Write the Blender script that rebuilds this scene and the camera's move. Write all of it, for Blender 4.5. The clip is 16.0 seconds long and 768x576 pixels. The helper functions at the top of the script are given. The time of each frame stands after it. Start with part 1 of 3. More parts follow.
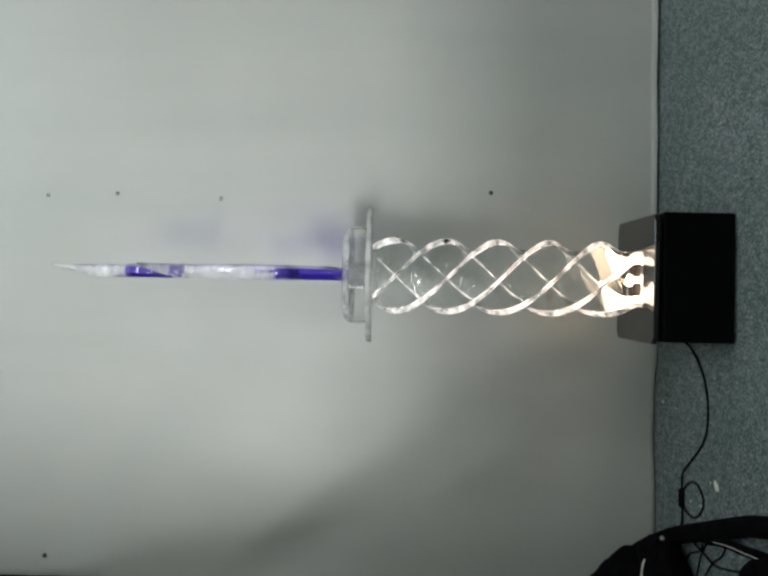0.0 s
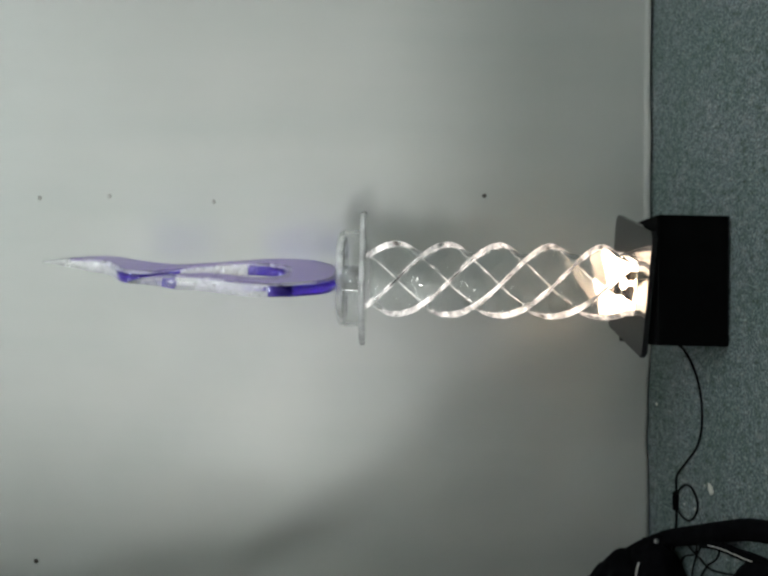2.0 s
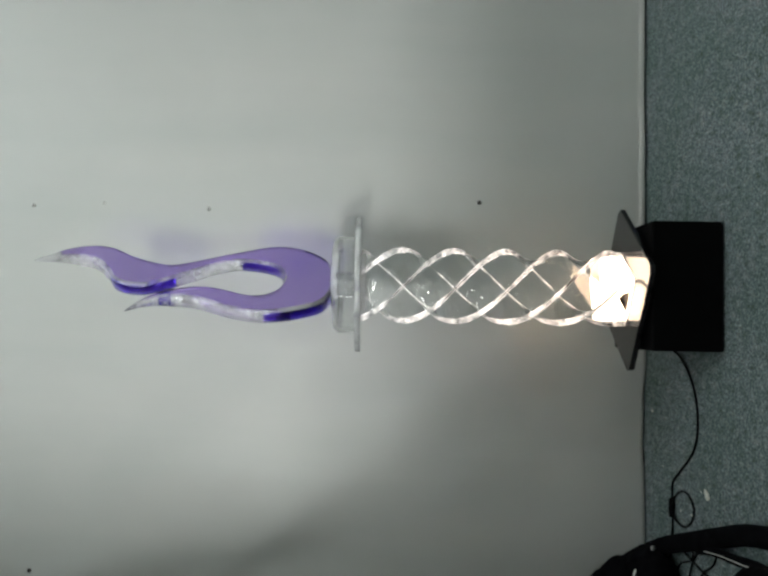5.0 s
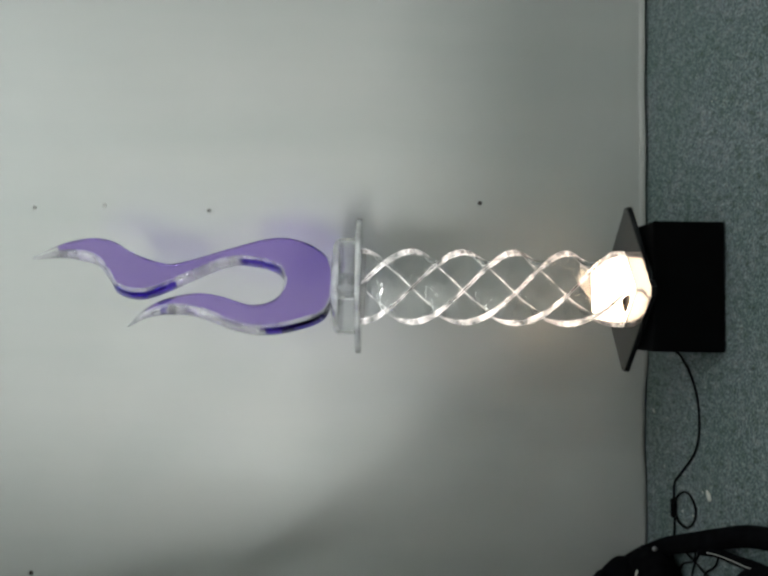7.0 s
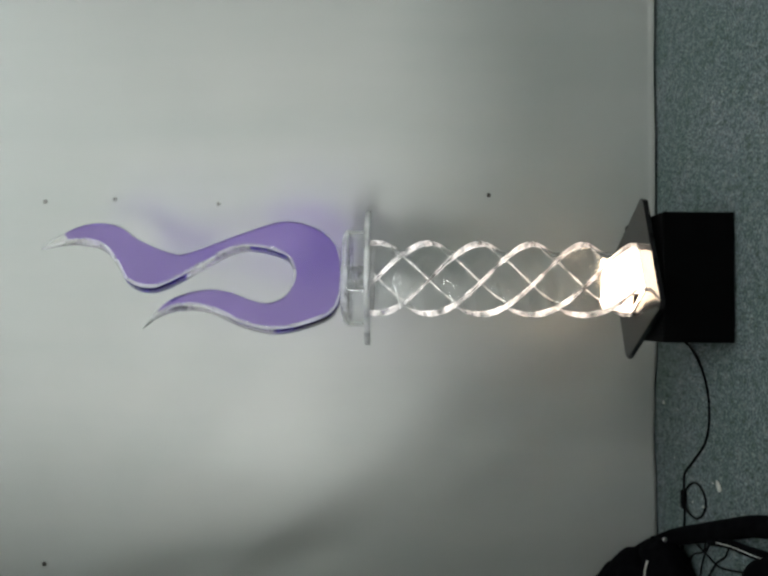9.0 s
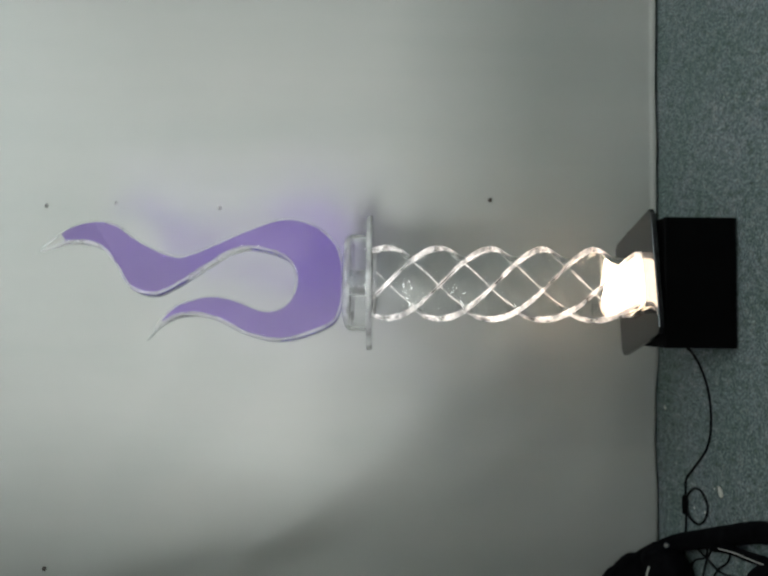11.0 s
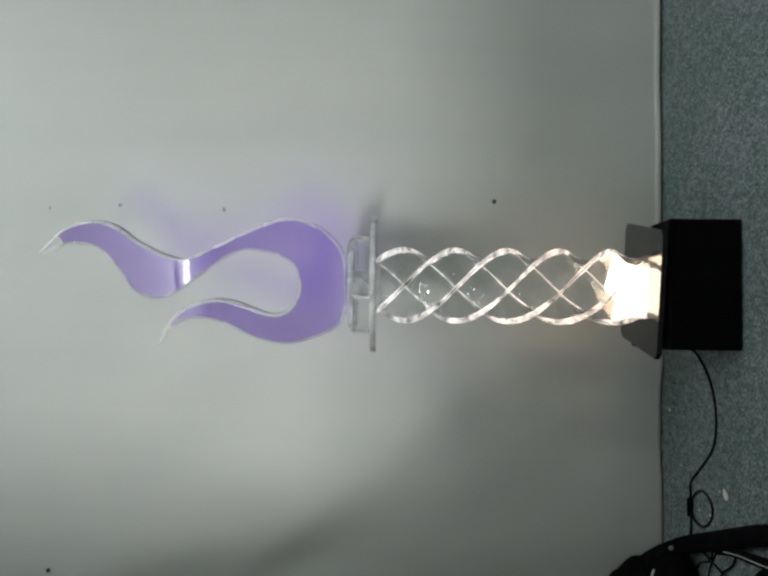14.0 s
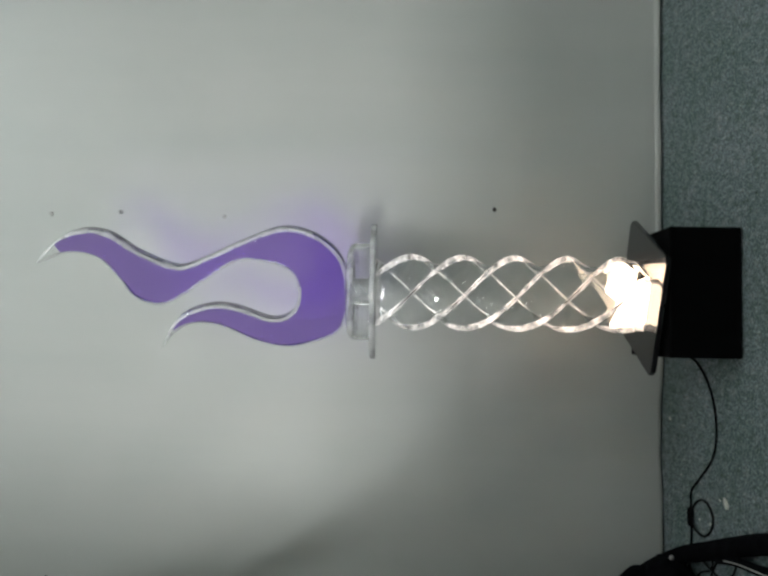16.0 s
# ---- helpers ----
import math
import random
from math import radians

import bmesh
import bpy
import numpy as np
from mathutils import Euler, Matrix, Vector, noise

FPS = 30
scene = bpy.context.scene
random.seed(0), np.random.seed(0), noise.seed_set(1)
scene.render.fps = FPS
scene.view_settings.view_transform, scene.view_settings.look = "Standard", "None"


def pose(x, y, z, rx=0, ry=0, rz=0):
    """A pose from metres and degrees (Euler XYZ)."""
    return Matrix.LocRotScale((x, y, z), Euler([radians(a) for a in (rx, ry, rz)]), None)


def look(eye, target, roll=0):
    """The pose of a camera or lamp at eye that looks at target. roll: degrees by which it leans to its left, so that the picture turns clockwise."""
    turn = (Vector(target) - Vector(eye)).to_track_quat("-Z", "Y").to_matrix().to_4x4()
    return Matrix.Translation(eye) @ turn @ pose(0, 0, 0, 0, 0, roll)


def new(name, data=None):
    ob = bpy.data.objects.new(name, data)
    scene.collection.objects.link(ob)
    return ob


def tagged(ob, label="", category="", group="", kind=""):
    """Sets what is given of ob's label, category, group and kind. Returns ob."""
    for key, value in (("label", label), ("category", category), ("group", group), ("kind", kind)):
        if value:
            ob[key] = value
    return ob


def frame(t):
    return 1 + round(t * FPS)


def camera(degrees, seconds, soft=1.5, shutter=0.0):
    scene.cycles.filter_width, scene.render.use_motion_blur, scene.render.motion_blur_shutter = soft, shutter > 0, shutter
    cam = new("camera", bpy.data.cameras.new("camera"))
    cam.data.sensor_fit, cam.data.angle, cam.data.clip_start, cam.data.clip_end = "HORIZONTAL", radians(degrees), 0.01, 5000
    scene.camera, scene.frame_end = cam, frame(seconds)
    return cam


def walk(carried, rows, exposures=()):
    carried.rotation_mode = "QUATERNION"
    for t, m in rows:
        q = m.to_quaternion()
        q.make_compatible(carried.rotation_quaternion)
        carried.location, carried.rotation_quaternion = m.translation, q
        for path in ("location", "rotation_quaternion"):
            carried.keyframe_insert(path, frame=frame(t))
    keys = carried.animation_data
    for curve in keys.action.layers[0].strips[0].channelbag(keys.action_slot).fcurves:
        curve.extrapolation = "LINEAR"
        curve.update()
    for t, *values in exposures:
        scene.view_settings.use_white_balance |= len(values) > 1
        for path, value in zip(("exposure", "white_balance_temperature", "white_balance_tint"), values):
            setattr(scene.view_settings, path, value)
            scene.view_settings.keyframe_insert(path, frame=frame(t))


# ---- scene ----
cam = camera(50.6, 16.0, 2.8)
PATH = [
    (0, (-0.061, -1.342, 0.529), (-0.003, 0.657, 0.545), -88.9),
    (0.5, (-0.061, -1.341, 0.524), (-0.003, 0.658, 0.541), -89.0),
    (1, (-0.067, -1.34, 0.525), (0.003, 0.658, 0.537), -88.9),
    (1.5, (-0.062, -1.34, 0.532), (0.009, 0.659, 0.529), -89.1),
    (2, (-0.06, -1.338, 0.53), (0.005, 0.661, 0.529), -89.0),
    (2.5, (-0.061, -1.338, 0.529), (0.007, 0.661, 0.527), -88.9),
    (3, (-0.061, -1.337, 0.528), (0.011, 0.662, 0.523), -88.9),
    (3.5, (-0.058, -1.337, 0.527), (0.012, 0.661, 0.518), -88.9),
    (4, (-0.065, -1.336, 0.531), (0.018, 0.662, 0.512), -88.9),
    (6.5, (-0.065, -1.337, 0.53), (0.026, 0.661, 0.525), -89.3),
    (7, (-0.061, -1.335, 0.528), (0.025, 0.663, 0.52), -89.3),
    (7.5, (-0.06, -1.337, 0.527), (0.017, 0.662, 0.525), -89.3),
    (8, (-0.061, -1.337, 0.53), (0.014, 0.662, 0.531), -89.3),
    (8.5, (-0.062, -1.337, 0.532), (0.007, 0.662, 0.536), -89.3),
    (9, (-0.066, -1.338, 0.529), (0.007, 0.66, 0.542), -89.5),
    (11.5, (-0.064, -1.337, 0.534), (0.021, 0.662, 0.545), -89.4),
    (12, (-0.06, -1.338, 0.528), (0.021, 0.661, 0.55), -89.5),
    (12.5, (-0.063, -1.337, 0.53), (0.022, 0.661, 0.553), -89.5),
    (13, (-0.06, -1.338, 0.533), (0.023, 0.66, 0.547), -89.6),
    (13.5, (-0.059, -1.336, 0.529), (0.021, 0.662, 0.55), -89.6),
    (14, (-0.063, -1.335, 0.532), (0.022, 0.663, 0.554), -89.4),
    (14.5, (-0.068, -1.335, 0.529), (0.028, 0.662, 0.55), -89.3),
    (15, (-0.066, -1.338, 0.536), (0.033, 0.66, 0.552), -89.3),
    (15.5, (-0.064, -1.338, 0.533), (0.039, 0.659, 0.553), -89.2),
    (16, (-0.069, -1.335, 0.53), (0.042, 0.662, 0.555), -89.2),
]

from mathutils.geometry import tessellate_polygon

walk(cam, [(t, look(eye, target, roll)) for t, eye, target, roll in PATH], [(0.0, 0.05), (9.0, 0.05), (12.5, 0.01), (16.0, -0.06)])

# ---------------------------------------------------------------- light
world = bpy.data.worlds.new("world")
scene.world = world
world.use_nodes = True
world.node_tree.nodes["Background"].inputs[0].default_value = (0.75, 0.85, 1.0, 1)
world.node_tree.nodes["Background"].inputs[1].default_value = 0.05


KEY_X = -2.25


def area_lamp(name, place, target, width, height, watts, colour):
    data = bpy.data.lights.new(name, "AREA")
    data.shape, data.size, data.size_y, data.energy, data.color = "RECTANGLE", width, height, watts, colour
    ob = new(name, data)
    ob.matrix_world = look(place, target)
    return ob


# Added unseen key lamp, placed from the cast shadows; its opening is made up
area_lamp("unseen_key_light", (KEY_X, -7.2, 0.65), (0, 0, 0.62), 1.5, 0.6, 215, (0.98, 1.0, 0.965))

TUBE_GLOW = 23.0
FILL_GLOW = 9.0
STRIP_GLOW = 7.0
BULB_GLOW = 60.0
PANE_GLOW = 9.0


# ---------------------------------------------------------------- materials
def material(name, colour=(0.5, 0.5, 0.5), rough=0.5, metal=0.0, spec=0.5):
    m = bpy.data.materials.new(name)
    m.use_nodes = True
    b = m.node_tree.nodes["Principled BSDF"]
    b.inputs["Base Color"].default_value = (*colour, 1)
    b.inputs["Roughness"].default_value = rough
    b.inputs["Metallic"].default_value = metal
    b.inputs["Specular IOR Level"].default_value = spec
    return m


def node(m, kind, **inputs):
    n = m.node_tree.nodes.new(kind)
    for key, value in inputs.items():
        n.inputs[key.replace("_", " ")].default_value = value
    return n


def link(m, a, b):
    m.node_tree.links.new(a, b)


def noise_node(m, scale, detail=4.0, rough=0.55, stretch=(1, 1, 1), use="Object"):
    co, mp = node(m, "ShaderNodeTexCoord"), node(m, "ShaderNodeMapping")
    mp.inputs["Scale"].default_value = stretch
    link(m, co.outputs[use], mp.inputs["Vector"])
    n = node(m, "ShaderNodeTexNoise", Scale=scale, Detail=detail, Roughness=rough)
    link(m, mp.outputs["Vector"], n.inputs["Vector"])
    return n.outputs["Fac"]


def ramp(m, fac, stops):
    r = node(m, "ShaderNodeValToRGB")
    els = r.color_ramp.elements
    while len(els) < len(stops):
        els.new(0.5)
    for e, (p, c) in zip(els, stops):
        e.position, e.color = p, (*c, 1)
    link(m, fac, r.inputs["Fac"])
    return r.outputs["Color"]


def mix(m, fac, a, b, blend="MIX"):
    n = m.node_tree.nodes.new("ShaderNodeMix")
    n.data_type, n.blend_type = "RGBA", blend
    for s, v in ((n.inputs[0], fac), (n.inputs[6], a), (n.inputs[7], b)):
        if isinstance(v, bpy.types.NodeSocket):
            link(m, v, s)
        else:
            s.default_value = v if isinstance(v, float) else (*v, 1)
    return n.outputs[2]


def bump(m, height, strength, distance):
    n = node(m, "ShaderNodeBump", Strength=strength, Distance=distance)
    link(m, height, n.inputs["Height"])
    link(m, n.outputs["Normal"], m.node_tree.nodes["Principled BSDF"].inputs["Normal"])
    return n


def base(m, socket, key="Base Color"):
    link(m, socket, m.node_tree.nodes["Principled BSDF"].inputs[key])


def glow(name, colour, strength):
    m = bpy.data.materials.new(name)
    m.use_nodes = True
    b = m.node_tree.nodes["Principled BSDF"]
    b.inputs["Base Color"].default_value = (*colour, 1)
    b.inputs["Emission Color"].default_value = (*colour, 1)
    b.inputs["Emission Strength"].default_value = strength
    return m


def glass(name, colour=(1, 1, 1), rough=0.0, ior=1.49):
    m = bpy.data.materials.new(name)
    m.use_nodes = True
    t = m.node_tree
    t.nodes.remove(t.nodes["Principled BSDF"])
    g = t.nodes.new("ShaderNodeBsdfGlass")
    g.inputs["Color"].default_value = (*colour, 1)
    g.inputs["Roughness"].default_value = rough
    g.inputs["IOR"].default_value = ior
    link(m, g.outputs[0], t.nodes["Material Output"].inputs["Surface"])
    return m


def carpet_material():
    m = material("grey_green_carpet", rough=0.95, spec=0.15)
    fine = noise_node(m, 230, 3, 0.65)
    mid = noise_node(m, 75, 4, 0.7, (1, 0.6, 1))
    broad = noise_node(m, 6, 3)
    a = ramp(m, fine, [(0.32, (0.078, 0.098, 0.104)), (0.5, (0.208, 0.245, 0.255)), (0.68, (0.46, 0.52, 0.535))])
    b = ramp(m, mid, [(0.32, (0.44, 0.50, 0.42)), (0.5, (0.76, 0.82, 0.83)), (0.68, (1.15, 1.10, 1.02))])
    c = ramp(m, broad, [(0.35, (0.86, 0.92, 0.88)), (0.65, (1.1, 1.06, 1.08))])
    base(m, mix(m, 1.0, mix(m, 1.0, a, b, "MULTIPLY"), c, "MULTIPLY"))
    bump(m, mix(m, 0.4, fine, mid), 1.0, 0.006)
    return m


def sheet_material():
    m = material("satin_grey_sheet", rough=0.55, spec=0.35, metal=0.3)
    broad = noise_node(m, 2.2, 4, 0.5)
    streak = noise_node(m, 9, 3, 0.5, (1, 1, 0.12))
    a = ramp(m, broad, [(0.3, (0.465, 0.477, 0.460)), (0.7, (0.51, 0.52, 0.503))])
    b = ramp(m, streak, [(0.3, (0.94, 0.95, 0.95)), (0.7, (1.03, 1.02, 1.02))])
    base(m, mix(m, 1.0, a, b, "MULTIPLY"))
    base(m, ramp(m, streak, [(0.3, (0.48, 0.48, 0.48)), (0.7, (0.58, 0.58, 0.58))]), "Roughness")
    bump(m, streak, 0.08, 0.01)
    return m


def painted(name, colour, rough, scale=12.0, spread=0.12, bumpy=0.15, spec=0.5):
    m = material(name, colour, rough, 0.0, spec)
    n = noise_node(m, scale, 5)
    lo, hi = [tuple(min(1, c * k) for c in colour) for k in (1 - spread, 1 + spread)]
    base(m, ramp(m, n, [(0.3, lo), (0.7, hi)]))
    bump(m, noise_node(m, scale * 12, 3), bumpy, 0.002)
    return m


CARPET, SHEET = carpet_material(), sheet_material()
WALL = painted("off_white_wall_paint", (0.62, 0.61, 0.57), 0.8)
# brown picked for a warm bounce off the unseen light blockers
BLOCKER_BROWN = painted("brown_blocker_paint", (0.10, 0.066, 0.032), 0.6)
CEILING = painted("white_ceiling_paint", (0.8, 0.8, 0.78), 0.9)
BLACK = painted("satin_black_laminate", (0.002, 0.002, 0.0022), 0.6, 30, 0.3, 0.1, 0.03)
GLOSS_BLACK = painted("gloss_black_acrylic", (0.010, 0.010, 0.011), 0.08, 30, 0.3, 0.0, 0.3)
RUBBER = painted("black_rubber", (0.004, 0.004, 0.0045), 0.6, 80, 0.3, 0.1, 0.05)
FABRIC = painted("black_nylon", (0.004, 0.004, 0.005), 0.8, 60, 0.4, 0.5, 0.02)
STEEL = material("dull_steel", (0.5, 0.5, 0.48), 0.35, 1.0)
DARK_STEEL = material("dark_steel", (0.10, 0.09, 0.085), 0.3, 1.0)
LINT = painted("white_lint", (0.75, 0.75, 0.70), 0.9, 200, 0.2, 0.3)


CLEAR = glass("clear_acrylic", (0.985, 0.99, 0.99))


def whitish_acrylic(name, clear, rough):
    """Acrylic with a whitish diffuse share, which stands in for light caught at its edges."""
    m = material(name, (0.93, 0.94, 0.95), rough)
    b = m.node_tree.nodes["Principled BSDF"]
    b.inputs["IOR"].default_value = 1.49
    r = node(m, "ShaderNodeMapRange", From_Min=0.35, From_Max=0.65, To_Min=clear - 0.15, To_Max=min(1.0, clear + 0.15))
    link(m, noise_node(m, 30, 3), r.inputs["Value"])
    link(m, r.outputs["Result"], b.inputs["Transmission Weight"])
    return m


FROST = whitish_acrylic("frosted_acrylic_edge", 0.35, 0.2)


def painted_glow(name, least, most):
    """The glued joints in the column's corners: half clear, with lamp glow painted in as emission, in streaks and less
    with the way from the lamp.
    """
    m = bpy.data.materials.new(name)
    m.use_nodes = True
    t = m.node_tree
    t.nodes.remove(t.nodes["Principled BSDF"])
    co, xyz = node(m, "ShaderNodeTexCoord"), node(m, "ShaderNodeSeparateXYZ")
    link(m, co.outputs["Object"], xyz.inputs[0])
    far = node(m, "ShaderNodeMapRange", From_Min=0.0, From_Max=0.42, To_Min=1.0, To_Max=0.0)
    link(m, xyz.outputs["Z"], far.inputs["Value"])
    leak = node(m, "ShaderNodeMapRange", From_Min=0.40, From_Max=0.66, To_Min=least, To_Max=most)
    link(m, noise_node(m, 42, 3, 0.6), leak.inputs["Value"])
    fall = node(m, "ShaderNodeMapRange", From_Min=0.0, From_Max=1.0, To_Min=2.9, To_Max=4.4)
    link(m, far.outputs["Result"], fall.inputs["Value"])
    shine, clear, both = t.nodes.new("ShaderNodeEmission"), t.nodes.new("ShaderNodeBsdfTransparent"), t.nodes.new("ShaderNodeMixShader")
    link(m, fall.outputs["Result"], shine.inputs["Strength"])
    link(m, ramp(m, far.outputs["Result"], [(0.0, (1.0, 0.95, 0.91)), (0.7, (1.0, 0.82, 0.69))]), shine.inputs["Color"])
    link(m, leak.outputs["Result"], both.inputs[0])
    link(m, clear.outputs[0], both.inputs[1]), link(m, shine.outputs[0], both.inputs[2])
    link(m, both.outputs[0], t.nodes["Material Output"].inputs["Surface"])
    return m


PAINTED_JOINT = painted_glow("painted_glow_joint", 0.0, 0.28)
PAINTED_SEAM = painted_glow("painted_glow_seam", 0.04, 0.70)
RIM_WHITE = whitish_acrylic("rim_white_acrylic", 0.55, 0.1)
EDGE_WHITE = whitish_acrylic("edge_white_acrylic", 0.75, 0.08)


def film_material(name, lo, hi):
    """A glossy dyed film inside the acrylic."""
    m = bpy.data.materials.new(name)
    m.use_nodes = True
    t = m.node_tree
    t.nodes.remove(t.nodes["Principled BSDF"])
    f = t.nodes.new("ShaderNodeBsdfTransparent")
    link(m, ramp(m, noise_node(m, 14, 3), [(0.3, lo), (0.7, hi)]), f.inputs["Color"])
    shine, both = t.nodes.new("ShaderNodeBsdfGlossy"), t.nodes.new("ShaderNodeMixShader")
    shine.inputs["Roughness"].default_value = 0.02
    both.inputs[0].default_value = 0.10
    link(m, f.outputs[0], both.inputs[1]), link(m, shine.outputs[0], both.inputs[2])
    link(m, both.outputs[0], t.nodes["Material Output"].inputs["Surface"])
    return m


PURPLE = film_material("purple_film", (0.43, 0.29, 0.79), (0.47, 0.32, 0.84))
EDGE_VIOLET = film_material("edge_violet_tint", (0.13, 0.06, 0.68), (0.19, 0.09, 0.82))
FILL = glow("overhead_fill_diffuser", (0.84, 0.97, 1.0), FILL_GLOW)
TUBE = glow("fluorescent_tube", (0.94, 0.99, 1.0), TUBE_GLOW)
STRIP = glow("strip_light_diffuser", (0.97, 1.0, 0.99), STRIP_GLOW)
BULB = glow("halogen_bulb", (1.0, 0.76, 0.52), BULB_GLOW)
PANE = glow("added_pane_glow", (1.0, 0.76, 0.55), PANE_GLOW)


# ---------------------------------------------------------------- mesh helpers
def part(name, bm, mat, parent=None, label="", smooth=False):
    """One mesh object from a bmesh, under a thing or a part."""
    me = bpy.data.meshes.new(name)
    bmesh.ops.recalc_face_normals(bm, faces=bm.faces)
    if smooth:
        for f in bm.faces:
            f.smooth = True
    bm.to_mesh(me)
    bm.free()
    for one in mat if isinstance(mat, (list, tuple)) else (mat,):
        me.materials.append(one)
    ob = new(name, me)
    ob.parent = parent
    if label:
        ob["label"] = label
    return ob


def thing(name, label, category, group="", place=(0, 0, 0)):
    ob = tagged(new(name), label, category, group)
    ob.location = place
    ob.empty_display_size = 0.05
    return ob


def box(bm, x0, x1, y0, y1, z0, z1, bevel=0.0, segments=2):
    r = bmesh.ops.create_cube(bm, size=1, matrix=Matrix.Translation(((x0 + x1) / 2, (y0 + y1) / 2, (z0 + z1) / 2))
                              @ Matrix.Diagonal((x1 - x0, y1 - y0, z1 - z0, 1)))
    if bevel:
        edges = {e for v in r["verts"] for e in v.link_edges}
        bmesh.ops.bevel(bm, geom=list(edges), offset=bevel, segments=segments, affect="EDGES", profile=0.5)
    return bm


def box_part(name, mat, parent, x0, x1, y0, y1, z0, z1, bevel=0.0, label=""):
    return part(name, box(bmesh.new(), x0, x1, y0, y1, z0, z1, bevel), mat, parent, label)


def lathe(bm, profile, steps=64, closed=True):
    """Revolves (radius, z) pairs about the z axis; closed caps both ends."""
    rings = []
    for r, z in profile:
        rings.append([bm.verts.new((r * math.cos(a), r * math.sin(a), z)) for a in (2 * math.pi * i / steps for i in range(steps))])
    for a, b in zip(rings, rings[1:]):
        for i in range(steps):
            f = bm.faces.new((a[i], a[(i + 1) % steps], b[(i + 1) % steps], b[i]))
            f.smooth = True
    if closed:
        bm.faces.new(rings[0][::-1])
        bm.faces.new(rings[-1])
    return bm


def sharpen(bm, degrees=30):
    for e in bm.edges:
        if len(e.link_faces) == 2 and e.calc_face_angle(0) > radians(degrees):
            e.smooth = False


def spline(points, per=8, loop=False):
    """Catmull-Rom through the points."""
    p = [np.array(q, float) for q in points]
    n, out = len(p), []
    for i in range(n if loop else n - 1):
        a, b, c, d = (p[(i + k) % n] if loop else p[min(max(i + k, 0), n - 1)] for k in (-1, 0, 1, 2))
        for s in range(per):
            u = s / per
            out.append(0.5 * (2 * b + (c - a) * u + (2 * a - 5 * b + 4 * c - d) * u * u + (3 * b - a - 3 * c + d) * u ** 3))
    if not loop:
        out.append(p[-1])
    return out


def tube(bm, path, radius, sides=8, loop=False):
    """A round cord along the path; radius is a number or one per point."""
    path = [Vector(q) for q in path]
    n, rings = len(path), []
    for i, q in enumerate(path):
        ahead = (path[(i + 1) % n] - path[i - 1]) if loop else (path[min(i + 1, n - 1)] - path[max(i - 1, 0)])
        side = ahead.cross(Vector((0, 0, 1)))
        side = side.normalized() if side.length > 1e-6 else Vector((1, 0, 0))
        up = side.cross(ahead).normalized()
        r = radius[i] if isinstance(radius, (list, tuple)) else radius
        rings.append([bm.verts.new(q + r * (math.cos(a) * side + math.sin(a) * up)) for a in (2 * math.pi * k / sides for k in range(sides))])
    for i in range(n if loop else n - 1):
        a, b = rings[i], rings[(i + 1) % n]
        for k in range(sides):
            bm.faces.new((a[k], a[(k + 1) % sides], b[(k + 1) % sides], b[k])).smooth = True
    if not loop:
        bm.faces.new(rings[0][::-1])
        bm.faces.new(rings[-1])
    return bm


# ---------------------------------------------------------------- the room
ROOM_X, ROOM_E, ROOM_BACK, ROOM_FRONT, ROOM_H = 5.2, 2.3, -7.25, 0.42, 2.55
SHEET_Y = 0.269


def structure(ob, label, category):
    return tagged(ob, label, category, kind="structure")


